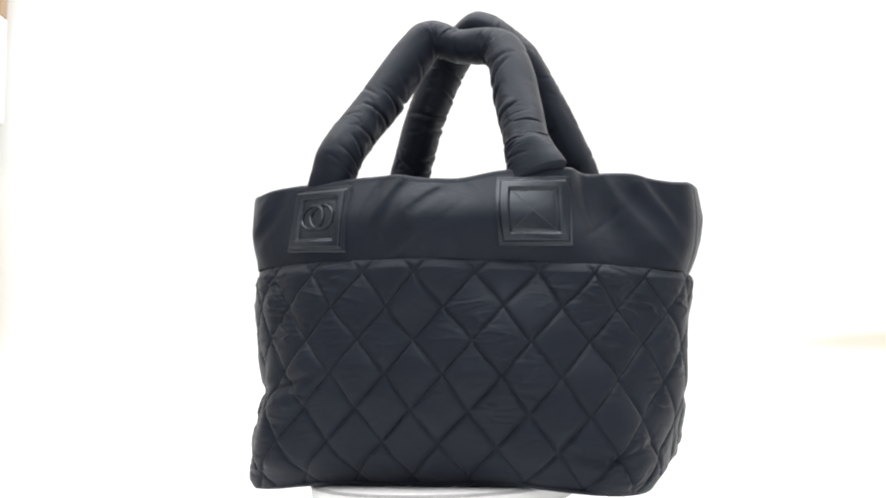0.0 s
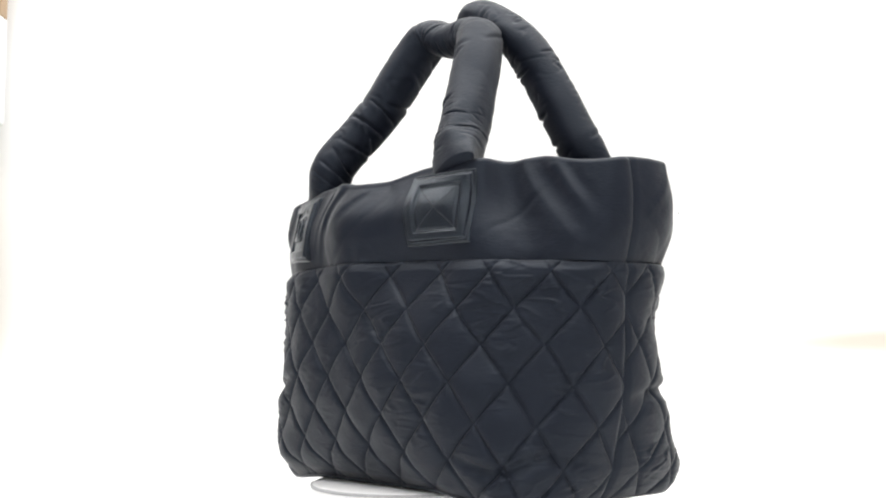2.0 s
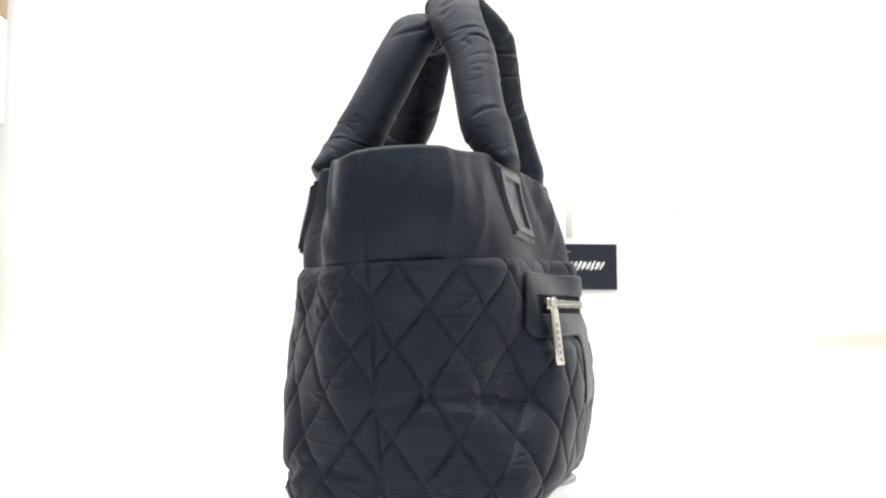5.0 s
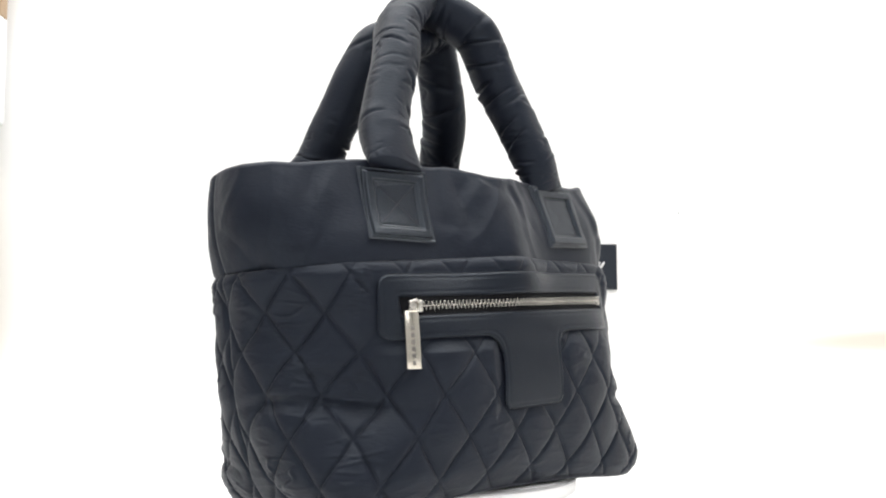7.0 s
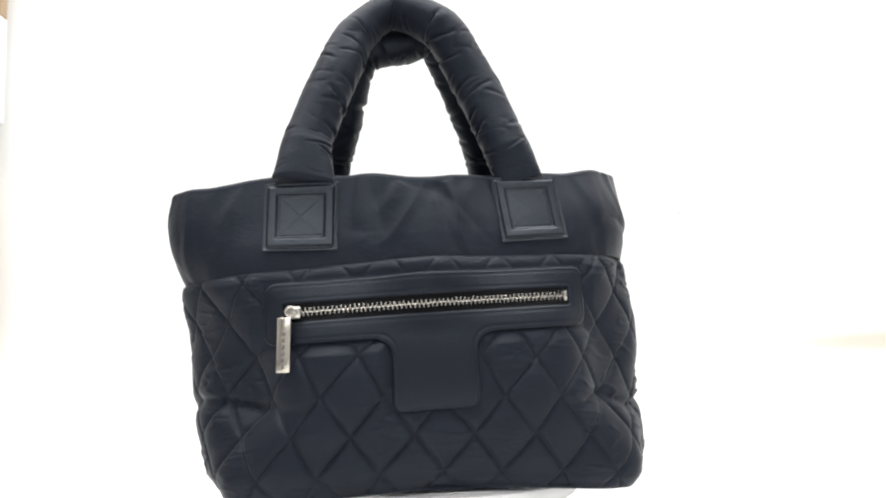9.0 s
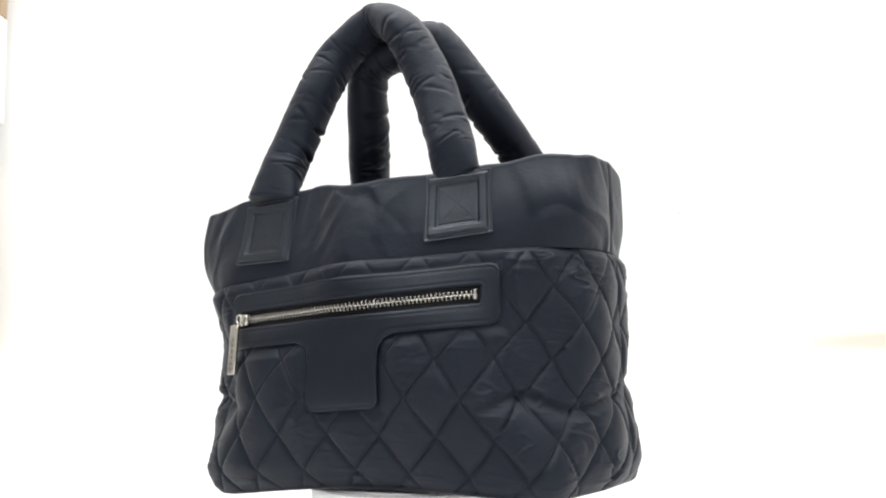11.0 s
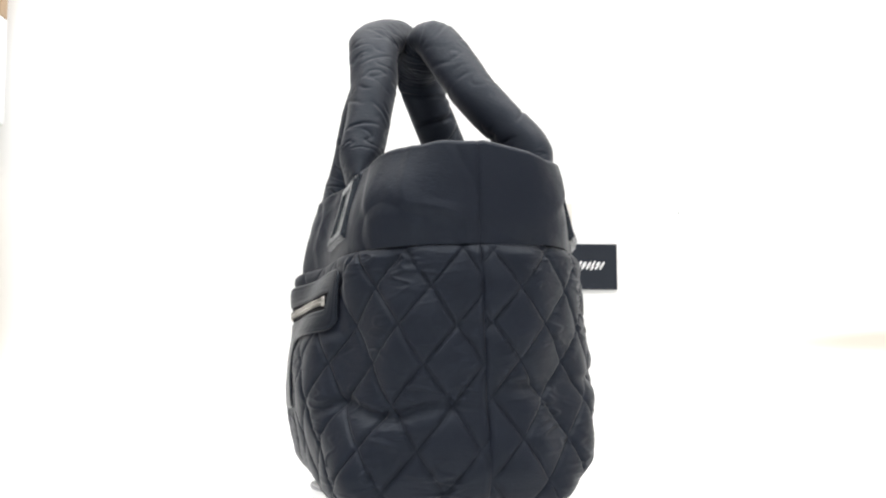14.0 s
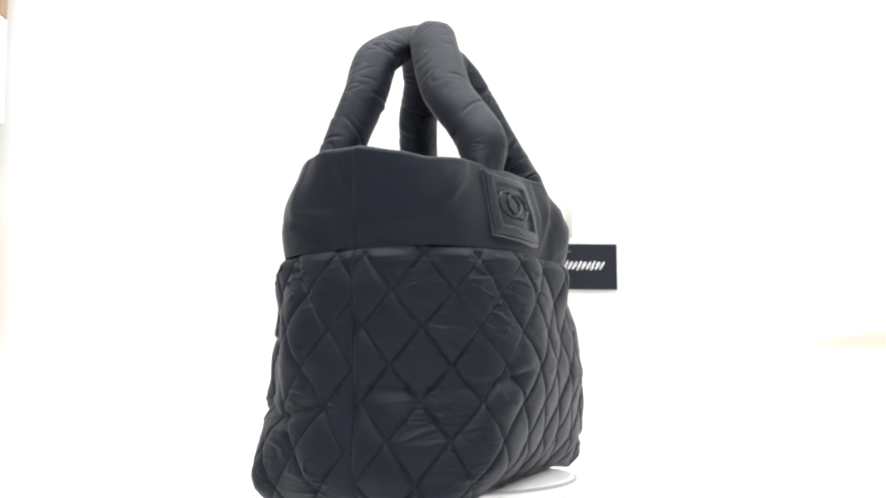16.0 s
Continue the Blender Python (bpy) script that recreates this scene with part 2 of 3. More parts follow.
def long_folds(x, z, side):
    """Ridges that start at the rim and run out down the band, steep on their lower side."""
    d = 0.0
    for sd, a, b, depth, width in FOLDS:
        if sd != side:
            continue
        width *= 1.4
        ux, uz = b[0] - a[0], b[1] - a[1]
        n = math.hypot(ux, uz)
        along = ((x - a[0]) * ux + (z - a[1]) * uz) / (n * n)
        if -0.2 < along < 1.25:
            off = ((x - a[0]) * uz - (z - a[1]) * ux) / n + 0.003 * noise.noise(Vector((x * 40, z * 40, a[0] * 90)))
            k = math.exp(-(off / width) ** 2) if off > 0 else math.exp(-(off / (0.38 * width)) ** 2)
            fade = min(max(along + 0.2, 0) / 0.2, 1) * min(max(1.25 - along, 0) / 0.7, 1)
            d += 0.6 * depth * fade * (k - 0.5 * math.exp(-((off + 0.8 * width) / (0.5 * width)) ** 2))
    return d


def band_folds(v):
    """Slanting folds that run from the handles down the plain band, sharp on one side."""
    x, y, z = v
    w = 0.35 * noise.noise(Vector((x * 14, y * 14, z * 20)))
    n = noise.noise(Vector((x * 21 + z * 11 + w, y * 21, z * 6 - x * 3)))
    m = noise.noise(Vector((x * 17 - z * 14 + 4.0, y * 17 + w, z * 7)))
    here = max(0, 0.45 + noise.noise(Vector((x * 13 + 2, y * 13, z * 13))))
    return here * (0.0030 * max(0, 1 - abs(n) * 5) ** 1.2 - 0.0028 * max(0, 1 - abs(m) * 6) ** 1.2)


def crumple(v):
    """Short, mostly level creases, in some places only, and deep folds low down near the corners."""
    here = max(noise.noise(Vector((v[0] * 24 + 5, v[1] * 24, v[2] * 24))) + 0.15, 0)
    fine = ridged(v, 42, (0.6, 0.6, 2.6)) - 0.7 * ridged((v[0] + 1, v[1], v[2]), 60, (0.5, 0.5, 2.2))
    level = (0.064 if v[0] < 0 else 0.066) if v[1] > 0 else (0.081 if v[0] < 0 else 0.030)
    level += 0.004 * math.sin(v[0] * 70 + v[1] * 50) + 0.05 * (abs(v[0]) - 0.13) * (1 if v[0] > 0 else -1)
    up = v[2] - level
    corner = min(max(0, abs(v[0]) - 0.085) / 0.03, 1) * min(max(0, noise.noise(Vector((v[0] * 18, v[1] * 18, 7.7))) * 1.6 + 0.75), 1)
    dent = 0.0040 * math.exp(-(up / 0.0032) ** 2) if up > 0 else 0.0040 * math.exp(-(up / 0.0055) ** 2)
    pucker = ridged((v[0] + 3, v[1], v[2]), 34, (1.1, 1.1, 4.2)) * max(noise.noise(Vector((v[0] * 40 + 9, v[1] * 40, v[2] * 34))) + 0.05, 0)
    return 0.0013 * fine * here + 0.0026 * min(0.3 + max(abs(v[0]) - 0.09, 0) / 0.05, 1) * pucker - corner * (dent - 0.0016 * math.exp(-((up + 0.014) / 0.010) ** 2))


def quilt_relief(s, z, side, x, y, length_share):
    rise, fall, _ = QUILT[side]
    wob = 0.0016 * noise.noise(Vector((x * 30, y * 30, z * 30)))
    s, z = s + wob, z + 0.6 * wob
    p, q = (abs(math.sin(math.pi * (k[0] + k[1] * s + k[2] * z))) for k in (rise, fall))
    flat = (1 - math.exp(-p / 0.10)) * (1 - math.exp(-q / 0.10))
    return 0.52 * flat + 0.48 * math.sqrt(p * q)


def panel_points(side, part_of):
    """The sheet of a quilted side panel ('quilt') or of the plain band above it ('band')."""
    cols = 480
    rows = 190 if part_of == "quilt" else 90
    out = np.zeros((rows, cols, 3))
    length = QUILT[side][2]
    share = np.linspace(0, 1, cols)
    xs = section(0.16, side, cols)[0]
    seam = np.array([seam_height(x, side) for x in xs])
    for i in range(rows):
        f = i / (rows - 1)
        # one section for each height is too coarse where the seam slopes: blend by the mean height, then set z point by point
        if part_of == "quilt":
            z = 0.003 + f * (seam - 0.003)
        else:
            z = seam + f * (TOP - seam)
        lo, hi = section(float(z.min()), side, cols), section(float(z.max()), side, cols)
        k = (z - z.min()) / max(float(z.max() - z.min()), 1e-6)
        x, y, nx, ny = (lo[m] + k * (hi[m] - lo[m]) for m in range(4))
        for j in range(cols):
            s, zz = share[j] * length, float(z[j])
            edge = min(share[j], 1 - share[j]) * length
            seam_dip = min(edge / 0.0045, 1) ** 0.6
            px, py = float(x[j]), float(y[j])
            m = min(edge / 0.03, 1)
            ox, oy = nx[j] * m + math.copysign(1 - m, px), ny[j] * m
            py += side * mouth_bulge(px, zz, side)
            v = (px, py, zz)
            if part_of == "quilt":
                cover = pocket_cover(px, zz, side)
                d = 0.0041 * quilt_relief(s, zz, side, px, py, share[j]) * (1 - 0.75 * cover)
                top = min((seam[j] - zz) / 0.007, 1) ** 0.6 if seam[j] > zz else 0
                low = min(max(zz - 0.003, 0) / 0.008, 1) ** 0.5
                d = (d * seam_dip + 0.0024 * (1 - seam_dip)) * top * low
                d += (0.0020 * wrinkle(v, 20, (1, 1, 1.4), 2) + crumple(v) * min(edge / 0.028, 1)) * (1 - cover) * low
                d -= 0.0032 + 0.0014 * (1 - seam_dip) + 0.001 * (1 - top) + 0.002 * (1 - low)
            else:
                free = 1 - patch_cover(px, zz, side)
                d = 0.0018 * min(f / 0.3, 1) ** 0.7 + 0.0032 * math.sin(math.pi * f) - 0.0040
                d += free * (0.0034 * wrinkle(v, 15, (1, 1, 0.5), 2) + long_folds(px, zz, side) + 0.6 * band_folds(v) + 0.0002 * wrinkle(v, 90, (1, 1, 1), 2))
                d -= 0.0014 * (1 - seam_dip)
            lift = 0.0
            if part_of == "band":
                lift = f * rim_lift(px, py) + f * f * (0.004 * noise.noise(Vector((px * 28, py * 28, 3.3))) - 0.006 * math.exp(-(px / 0.03) ** 2))
            out[i, j] = (px + ox * d, py + oy * d, zz + lift + sag(px, py, zz))
    return out


def rolled_rim(sheet, side):
    """Carries a band's top edge over into the bag: the rounded rim and the inner facing."""
    extra = []
    top = sheet[-1]
    inward = np.stack([-top[:, 0] * 0.25, -top[:, 1], 0 * top[:, 0]], -1)
    inward /= np.linalg.norm(inward, axis=1, keepdims=True) + 1e-9
    for a in np.linspace(0.3, math.pi, 7):
        extra.append(top + inward * (0.004 * (1 - math.cos(a))) + np.array([0, 0, 0.004 * math.sin(a)]))
    last = extra[-1]
    for d in (0.02, 0.05, 0.09, 0.14, 0.19):
        k = 1 - 1.1 * d
        extra.append(last * np.array([k, k, 1]) + np.array([0, 0, -d]))
    return np.concatenate([sheet, np.array(extra)])


def build_bag():
    bag = tagged(empty("handbag"), "black quilted nylon tote bag with padded handles and leather patches", "handbag")
    for side, word in ((-1, "front"), (1, "back")):
        part(word + "_panel", grid_bm(panel_points(side, "quilt")), NYLON, bag, "diamond-quilted black nylon panel")
        sheet = panel_points(side, "band")
        part(word + "_band", grid_bm(rolled_rim(sheet, side)), NYLON, bag, "plain puffy black nylon band")
    # base
    ring = np.concatenate([np.stack(section(0.003, -1, 100)[:2], -1)[:-1], np.stack(section(0.003, 1, 100)[:2], -1)[:-1]])
    rows = []
    for k, z in ((0.985, 0.0045), (0.975, 0.0025), (0.95, 0.0014), (0.8, 0.0010), (0.4, 0.0010), (0.02, 0.0010)):
        rows.append(np.array([(x * k, y * k, z + sag(x * k, y * k, 0)) for x, y in ring]))
    part("base_panel", grid_bm(np.array(rows), wrap=True), NYLON, bag)
    inner = [np.concatenate([ring * k, np.full((len(ring), 1), 0.012)], 1) for k in (0.9, 0.5, 0.02)]
    part("lining_floor", grid_bm(np.array(inner), wrap=True), LINING, bag, "dark cloth lining at the bottom")
    return bag


def drape(side, x, z, lift):
    """A place on the bag's outer side above (x, z), lifted off it."""
    px, py, nx, ny = SECTIONS(side, z)
    order = np.argsort(px)
    y = float(np.interp(x, px[order], py[order]))
    ax, ay = float(np.interp(x, px[order], nx[order])), float(np.interp(x, px[order], ny[order]))
    y += side * mouth_bulge(x, z, side)
    return Vector((x + ax * lift, y + ay * lift, z))


SECTION_CACHE = {}


def SECTIONS(side, z):
    key = (side, round(z, 4))
    if key not in SECTION_CACHE:
        SECTION_CACHE[key] = section(key[1], side, 161)
    return SECTION_CACHE[key]


def draped_sheet(side, corners, nu, nv, height):
    """A sheet over the bag between four corners (x, z): bottom left, bottom right, top right, top left; height(u, v): lift off the bag."""
    bl, br, tr, tl = (np.array(c) for c in corners)
    out = np.zeros((nv, nu, 3))
    for i, v in enumerate(np.linspace(0, 1, nv)):
        for j, u in enumerate(np.linspace(0, 1, nu)):
            x, z = (1 - v) * ((1 - u) * bl + u * br) + v * ((1 - u) * tl + u * tr)
            out[i, j] = drape(side, float(x), float(z), height(u, v))
    return out


PATCH_FLOOR = 0.0022


def patch_height(u, v):
    """Leather patch: thin flange, broad raised frame with rounded edges, sunk flat middle."""
    e = min(u, 1 - u, v, 1 - v)
    if e < 0.012:
        return -0.0028
    frame_in, frame_out = min(max((0.205 - e) / 0.035, 0), 1), min(max((e - 0.062) / 0.030, 0), 1)
    frame_in, frame_out = (k * k * (3 - 2 * k) for k in (frame_in, frame_out))
    groove = math.exp(-((e - 0.052) / 0.012) ** 2)
    return PATCH_FLOOR - 0.0002 + 0.0021 * frame_in * frame_out - 0.0005 * groove * (e < 0.07) - 0.0004 * math.exp(-((e - 0.215) / 0.012) ** 2)


def build_patch(bag, side, corners, emblem):
    sheet = draped_sheet(side, corners, 91, 91, patch_height)
    patch = part("leather_patch", grid_bm(sheet), PATCH_LEATHER, bag, "square black leather patch with raised border")
    bl, br, tr, tl = (np.array(c) for c in corners)

    def at(u, v, lift):
        x, z = (1 - v) * ((1 - u) * bl + u * br) + v * ((1 - u) * tl + u * tr)
        return drape(side, float(x), float(z), lift)
    if emblem:
        # two plain overlapping rings pressed into the leather
        for cx, turn in ((0.42, 0.0), (0.58, math.pi)):
            line = [at(cx + 0.19 * math.cos(a + turn), 0.53 + 0.18 * math.sin(a + turn), PATCH_FLOOR) for a in np.linspace(0, 2 * math.pi, 48)]
            part("emblem_ring", tube_bm(line, lambda f: (0.0013, 0.0013), 10), PATCH_LEATHER, patch, "raised ring on the patch")
    else:
        for a, b in (((0.22, 0.22), (0.78, 0.78)), ((0.22, 0.78), (0.78, 0.22))):
            line = [at(a[0] + (b[0] - a[0]) * f, a[1] + (b[1] - a[1]) * f, PATCH_FLOOR - 0.0003) for f in np.linspace(0, 1, 24)]
            part("cross_stitch", tube_bm(line, lambda f: (0.00025, 0.00025), 6), THREAD, patch, "diagonal stitch line")
    return patch


def tube_bm(line, radii, sides=16, flat_axis=None, relief=None, caps=True):
    """A tube along a line of points; radii(f) gives the half-width and half-depth."""
    pts = [Vector(p) for p in line]
    n = len(pts)
    rows = []
    ref = Vector(flat_axis) if flat_axis else Vector((0.13, 0.31, 0.94))
    for i, p in enumerate(pts):
        t = (pts[min(i + 1, n - 1)] - pts[max(i - 1, 0)]).normalized()
        a = (ref - t * ref.dot(t)).normalized()
        b = t.cross(a)
        ra, rb = radii(i / (n - 1))
        row = []
        for k in range(sides):
            w = 2 * math.pi * k / sides
            r = 1.0 if relief is None else relief(i / (n - 1), w, p)
            row.append(p + a * (math.cos(w) * ra * r) + b * (math.sin(w) * rb * r))
        rows.append(row)
    bm = grid_bm(np.array([[tuple(v) for v in r] for r in rows]), wrap=True)
    if caps:
        bm.verts.ensure_lookup_table()
        bm.faces.new(bm.verts[:sides])
        bm.faces.new(bm.verts[-sides:])
        bmesh.ops.recalc_face_normals(bm, faces=bm.faces[:])
    return bm


def spline(points, steps, kink=0.0):
    p = np.array(points, float)
    p = np.vstack([2 * p[0] - p[1], p, 2 * p[-1] - p[-2]])
    out = []
    for i in range(len(p) - 3):
        a, b, c, d = p[i:i + 4]
        for t in np.linspace(0, 1, steps, endpoint=False):
            curve = (.5 * (2 * b + (c - a) * t + (2 * a - 5 * b + 4 * c - d) * t * t + (3 * b - a - 3 * c + d) * t**3))
            out.append((1 - kink) * curve + kink * (b + (c - b) * t))
    return [Vector(v) for v in out] + [Vector(p[-2])]


def build_handle(bag, points, seed):
    """A padded tube; its cloth is bunched in sharp tucks on the inner side of the bend and stays smooth outside."""
    line = spline(points, 54, 0.3)

    def radii(f):
        near = min(f, 1 - f)
        foot, flat = max(0, 1 - (1 - f) / 0.16) ** 1.5, max(0, 1 - near / 0.10) ** 1.2
        return 0.0182 + 0.0026 * math.sin(math.pi * f) ** 4 + 0.0010 * math.sin(f * 9 + seed) - 0.0100 * flat, 0.0182 - 0.0040 * math.exp(-((f - 0.5) / 0.14) ** 2) + 0.0055 * foot

    rng = random.Random(23 + int(seed))
    tucks = []
    for k in range(26):
        at = 0.05 + 0.90 * (k + rng.uniform(0.1, 0.9)) / 26
        tucks.append((at, -math.pi / 2 + rng.gauss(0, 0.45), rng.uniform(-0.02, 0.02), rng.uniform(0.06, 0.20), rng.uniform(0.25, 0.75)))
    for k in range(30):
        tucks.append((rng.uniform(0.06, 0.94), rng.uniform(0, 2 * math.pi), rng.uniform(-0.03, 0.03), rng.uniform(0.03, 0.08), rng.uniform(0.5, 0.85)))

    def relief(f, w, p):
        c, s = math.cos(w), math.sin(w)
        fold = 0.0
        for at, way, tilt, depth, reach in tucks:
            off = f - at - tilt * math.sin(w - way)
            if abs(off) < 0.03:
                face = min(max(0, math.cos(w - way) - reach) / (1 - reach), 1) ** 0.7
                fold += depth * face * (math.exp(-(off / 0.0028) ** 2) - 0.30 * math.exp(-((off + 0.008) / 0.006) ** 2) if off < 0.02 else 0)
        soft = noise.noise(Vector((f * 8, c * 1.0, s * 1.0 + seed)))
        slack = max(0, noise.noise(Vector((f * 14, c * 1.2 + seed, s * 1.2))) + 0.1)
        fine = ridged((f * 46, c * 0.9 + seed, s * 0.9), 1.0, (1, 1, 1))
        return 1 + 0.08 * soft - max(min(fold, 0.20), -0.06) - 0.10 * fine * slack + 0.025 * noise.noise(Vector((f * 30, c * 1.6, s * 1.6 + seed)))
    return part("handle", tube_bm(line, radii, 80, flat_axis=(0, 1, 0.0), relief=relief), NYLON, bag, "padded tubular black nylon handle")


FRONT_HANDLE = [(-0.0930, -0.0717, 0.2290), (-0.0835, -0.0635, 0.2615), (-0.0622, -0.0291, 0.3092), (-0.0282, -0.0037, 0.3665), (-0.0000, 0.0020, 0.3602), (0.0385, -0.0019, 0.3503), (0.0576, -0.0326, 0.2843), (0.0659, -0.0477, 0.2534), (0.0755, -0.0653, 0.2290)]
BACK_HANDLE = [(-0.0801, 0.0732, 0.2290), (-0.0691, 0.0655, 0.2631), (-0.0489, 0.0534, 0.3157), (-0.0244, 0.0485, 0.3592), (0.0119, 0.0252, 0.3827), (0.0442, 0.0350, 0.3551), (0.0592, 0.0488, 0.3215), (0.0824, 0.0602, 0.2639), (0.0864, 0.0781, 0.2290)]


def zip_line(x):
    return 0.1335 - 0.046 * x


FACING_LIFT = 0.0010


def build_zip_pocket(bag):
    """Leather facing with a long slot, a tab below it, and a metal zip in the slot."""
    # outline test in (x, z - zip line): the bar, the tab, less the slot
    def rounded(dx, dz, hx, hz, r):
        ax, az = abs(dx) - hx + r, abs(dz) - hz + r
        return math.hypot(max(ax, 0), max(az, 0)) + min(max(ax, az), 0) - r

    def inside(x, w):
        bar = rounded(x + 0.002, w - 0.0, 0.118, 0.0225, 0.009)
        tab = rounded(x + 0.0035, w + 0.041, 0.0305, 0.034, 0.007)
        slot = rounded(x + 0.002, w, 0.104, 0.0063, 0.001)
        h = max(0.016 - abs(bar - tab), 0) / 0.016
        return max(min(bar, tab) - h * h * 0.004, -slot)
    step = 0.0009
    bm = bmesh.new()
    made = {}

    def vert(i, j):
        if (i, j) not in made:
            x, w = i * step, j * step
            d = inside(x, w)
            for _ in range(3):
                if d > -0.4 * step:
                    e = 0.0002
                    gx, gw = (inside(x + e, w) - inside(x - e, w)) / (2 * e), (inside(x, w + e) - inside(x, w - e)) / (2 * e)
                    g = gx * gx + gw * gw + 1e-6
                    x, w = x - gx * d / g, w - gw * d / g
                    d = inside(x, w)
            h = FACING_LIFT - 0.0012 * max(0, 1 + d / 0.0016) - 0.0005 * math.exp(-((d + 0.0032) / 0.0006) ** 2)
            made[i, j] = bm.verts.new(drape(1, x, zip_line(x) + w, h))
        return made[i, j]
    for i in range(-140, 140):
        for j in range(-96, 30):
            if inside((i + .5) * step, (j + .5) * step) < 0:
                bm.faces.new((vert(i, j), vert(i, j + 1), vert(i + 1, j + 1), vert(i + 1, j)))
    solid(bm, 0.0016)
    facing = part("zip_facing", bm, LEATHER, bag, "smooth black leather facing with a tab")
    zipper = part("zip_tape", grid_bm(draped_sheet(1, ((0.107, zip_line(0.107) - 0.0072), (-0.107, zip_line(-0.107) - 0.0072), (-0.107, zip_line(-0.107) + 0.0072), (0.107, zip_line(0.107) + 0.0072)), 60, 6, lambda u, v: -0.0006)), TAPE, bag, "black zip tape in the slot")
    tooth = box_bm(-0.00052, 0.00052, -0.0009, 0.0009, -0.0013, 0.0013, 0.00025, 1)
    data = bpy.data.meshes.new("tooth")
    tooth.to_mesh(data)
    tooth.free()
    data.materials.append(SILVER)
    count = 62
    for k in range(count):
        x = -0.1015 + k * (0.193 / count)
        for row in (-1, 1):
            xx = x + (0.00078 if row > 0 else -0.00078)
            ob = new("tooth", data)
            ob.parent = zipper
            here, ahead = drape(1, xx, zip_line(xx), 0.0003), drape(1, xx + 0.004, zip_line(xx + 0.004), 0.0003)
            ob.matrix_basis = Matrix.Translation(here + Vector((0, 0, row * 0.0014))) @ Matrix.Rotation(math.atan2(ahead.y - here.y, 0.004), 4, "Z")
    rail = [drape(1, x, zip_line(x), 0.0003) for x in np.linspace(-0.102, 0.092, 80)]
    part("chain_line", tube_bm(rail, lambda f: (0.00035, 0.00035), 6), SILVER, zipper, "closed silver zip chain")
    stop = drape(1, -0.1035, zip_line(-0.1035), 0.0006)
    part("end_stop", box_bm(stop.x - 0.001, stop.x + 0.001, stop.y - 0.001, stop.y + 0.0015, stop.z - 0.0035, stop.z + 0.0035, 0.0004), SILVER, zipper, "silver end stop")
    # slider with its pull
    c = drape(1, 0.0945, zip_line(0.0945), 0.0024)
    ang = math.atan2((drape(1, 0.105, 0.133, 0.0) - drape(1, 0.094, 0.133, 0.0)).y, 0.011)
    local = Matrix.Translation(c) @ Matrix.Rotation(ang, 4, "Z")
    bm = box_bm(-0.0065, 0.0035, -0.0015, 0.0025, -0.0042, 0.0042, 0.0013)
    bm.transform(local)
    slider = part("slider", bm, SILVER, bag, "silver zip slider with a bar pull")
    bm = tube_bm([(0.0035 * math.cos(a), 0.0035 + 0.001, 0.0005 - 0.0035 * math.sin(a)) for a in np.linspace(0, 2 * math.pi, 24)], lambda f: (0.0008, 0.0008), 8, caps=False)
    bm.transform(local)
    part("ring", bm, SILVER, slider)
    hang = local @ Matrix.Translation((0, 0.001, -0.004)) @ Matrix.Rotation(radians(5), 4, "X") @ Matrix.Translation((0, 0, 0.004))
    bm = box_bm(-0.0012, 0.0088, 0.0035, 0.0060, -0.0425, -0.004, 0.0007)
    bm.transform(hang)
    part("pull_bar", bm, POLISHED, slider, "flat silver pull bar")
    for k in range(6):
        z = -0.0155 - k * 0.0046
        bm = box_bm(0.0026, 0.0050, 0.0059, 0.00615, z - 0.0015, z + 0.0015, 0.0001, 1)
        bm.transform(hang)
        part("engraved_mark", bm, ENGRAVED, slider, "engraved mark on the pull")


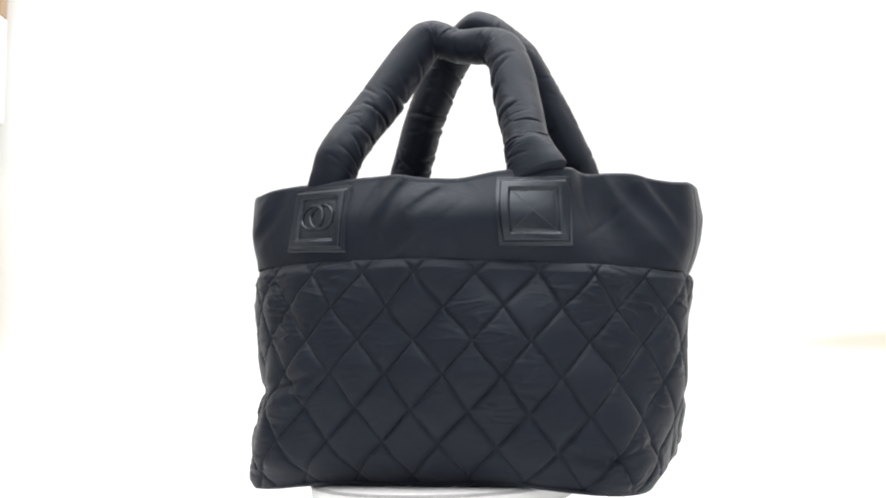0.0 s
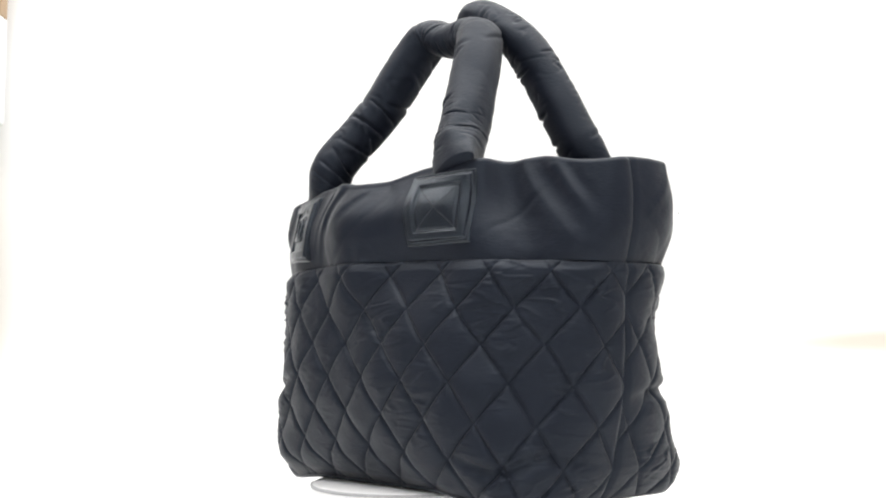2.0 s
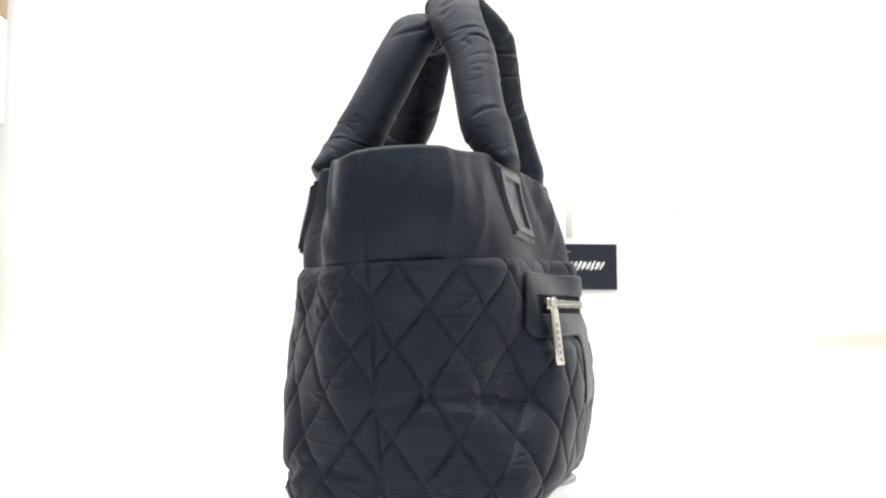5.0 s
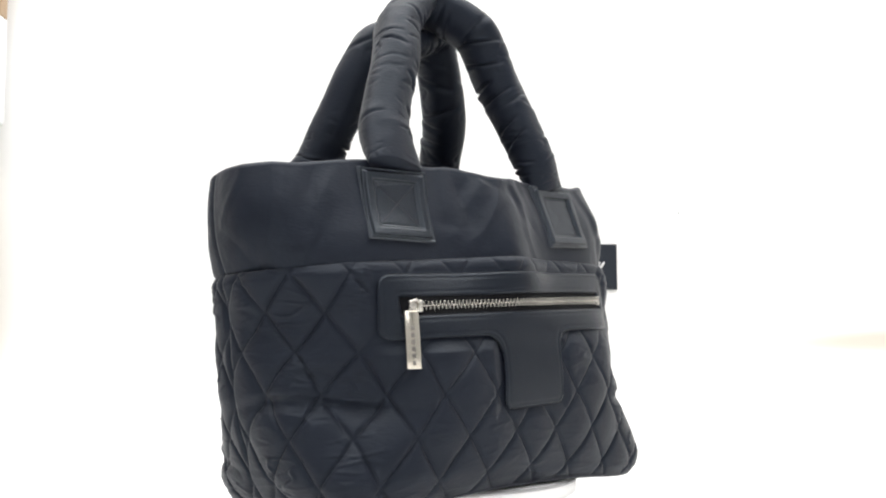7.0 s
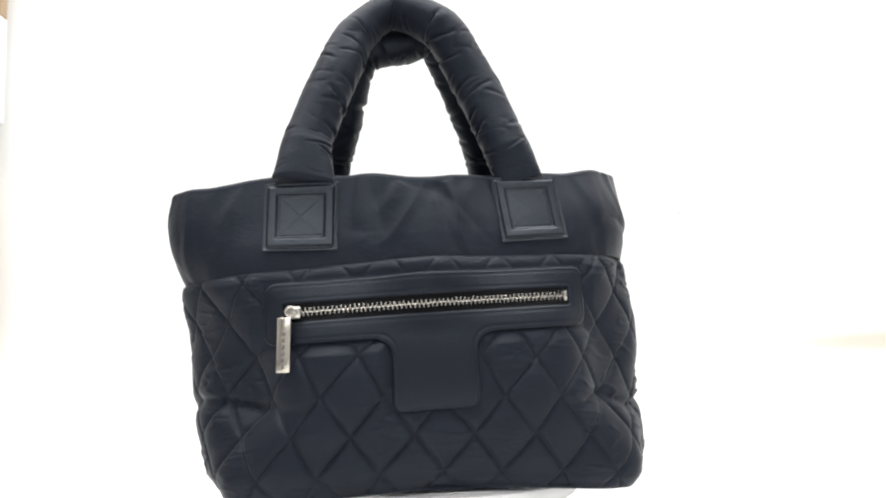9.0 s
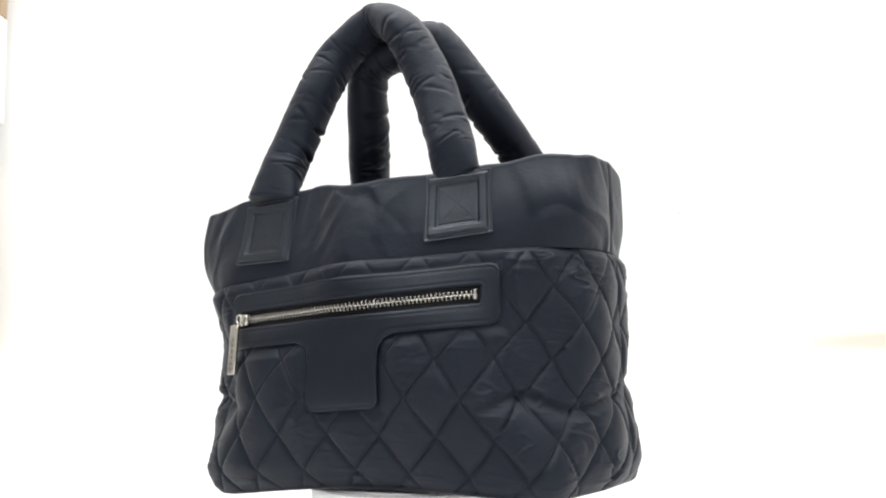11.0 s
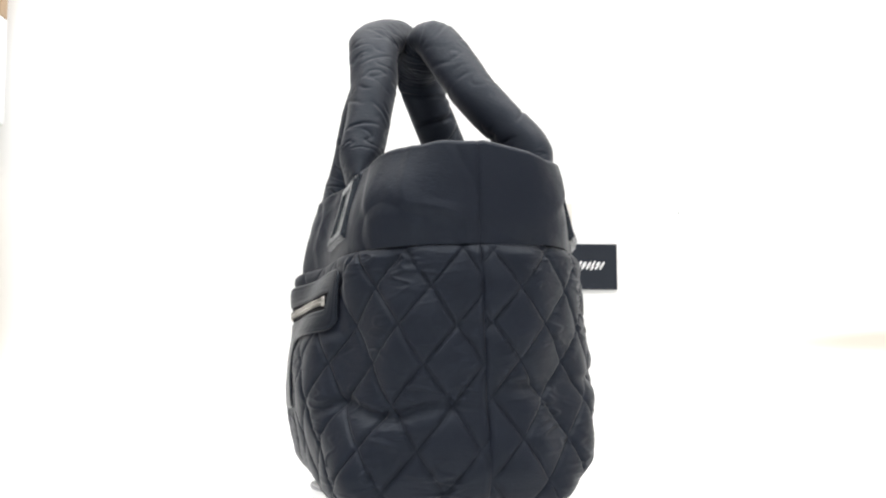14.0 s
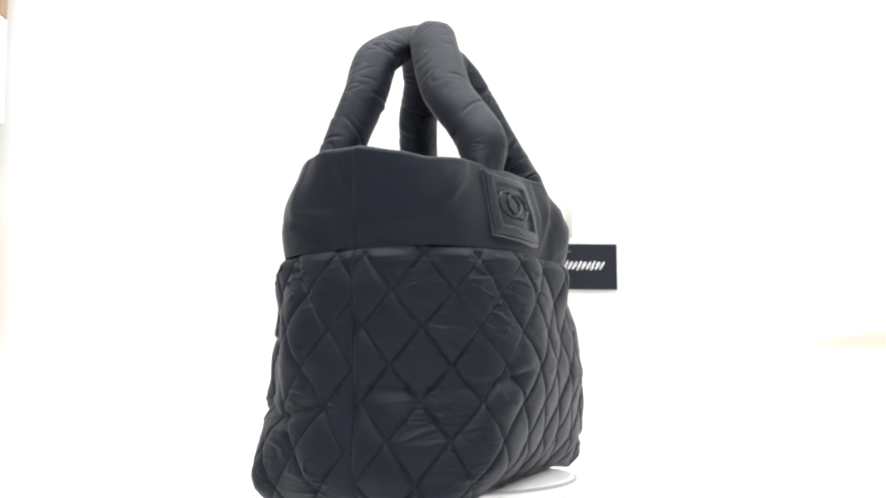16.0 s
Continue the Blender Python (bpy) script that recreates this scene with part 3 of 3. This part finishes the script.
# ---- the card on the backdrop ----
def build_card():
    card = tagged(empty("name_card", pose(0.1605, WALL_Y - 0.002, 0.2055, 0, 2.0, 0)), "black card with white script fixed to the white backdrop", "card")
    part("sheet", box_bm(-0.056, 0.056, -0.0008, 0.0008, -0.0275, 0.0275, 0.0003), CARD, card, smooth=False)
    # plain white strokes standing for the script
    for k in range(9):
        x = -0.006 + k * 0.0055
        tall = 0.0045 if k % 3 else 0.0055
        line = [(x + 0.0028 * f, -0.0011, 0.0012 + tall * f) for f in np.linspace(-1, 1, 8)]
        part("script_stroke", tube_bm(line, lambda f: (0.0003, 0.0010), 8, flat_axis=(0, 1, 0)), PRINT, card, "white printed stroke")
        if k < 8:
            line = [(x - 0.0028 + 0.0111 * f, -0.0011, 0.0012 + tall * (2 * f - 1)) for f in np.linspace(0.08, 0.92, 8)]
            part("script_hairline", tube_bm(line, lambda f: (0.0003, 0.0004), 6, flat_axis=(0, 1, 0)), PRINT, card, "thin white printed stroke")
    part("staple", tube_bm([(-0.010, -0.0012, 0.018), (0.0, -0.0014, 0.0185)], lambda f: (0.0005, 0.0005), 6), GREY_PLASTIC, card, "small grey staple")


def build_wall_bits():
    speck = part("wall_pin", lathe_bm([(0.0001, 0.0), (0.0012, 0.0), (0.0011, 0.0010), (0.0006, 0.0016), (0.0001, 0.0016)], 12), GREY_PLASTIC)
    speck.matrix_world = pose(0.2955, WALL_Y - 0.0002, 0.2677, 90, 0, 0)
    tagged(speck, "tiny dark pin stuck in the white backdrop", "pin")
    tape = part("tape_strip", box_bm(-0.004, 0.004, -0.0003, 0.0003, -0.021, 0.021, 0.0001, 1), TAPE_CREAM)
    tape.matrix_world = pose(0.1612, WALL_Y - 0.0006, 0.262, 0, 1.5, 0)
    tagged(tape, "short strip of cream tape on the white backdrop above the card", "tape")
    frame_post = tagged(empty("hanging_post", pose(-0.5313, WALL_Y - 0.03, 0, 0, 0, 0)), "slim tan wooden post with a pale end, hanging from the ceiling", "post")
    part("painted_end", box_bm(-0.02, 0.012, -0.01, 0.01, 0.395, 0.526, 0.002), WHITE_PLASTIC, frame_post)
    part("bare_shaft", box_bm(-0.02, 0.012, -0.01, 0.01, 0.5265, 1.699, 0.002), WOOD, frame_post, "bare tan wood")


build_room()
platter = build_turntable()
bag = build_bag()
build_handle(bag, FRONT_HANDLE, 0.0)
build_handle(bag, BACK_HANDLE, 4.0)
for side, corners, emblem in PATCHES:
    build_patch(bag, side, corners, emblem)
build_zip_pocket(bag)
build_card()
build_wall_bits()

START = pose(0.0237, -0.0056, 0, 0, 0, -16.885)


def motions():
    rate = 17.202
    times = [0.5 * k for k in range(33)]
    walk(bag, [(t, pose(0, 0, 0, 0, 0, -rate * t) @ START) for t in times])
    walk(platter, [(t, pose(0, 0, 0, 0, 0, -rate * t)) for t in times])


motions()
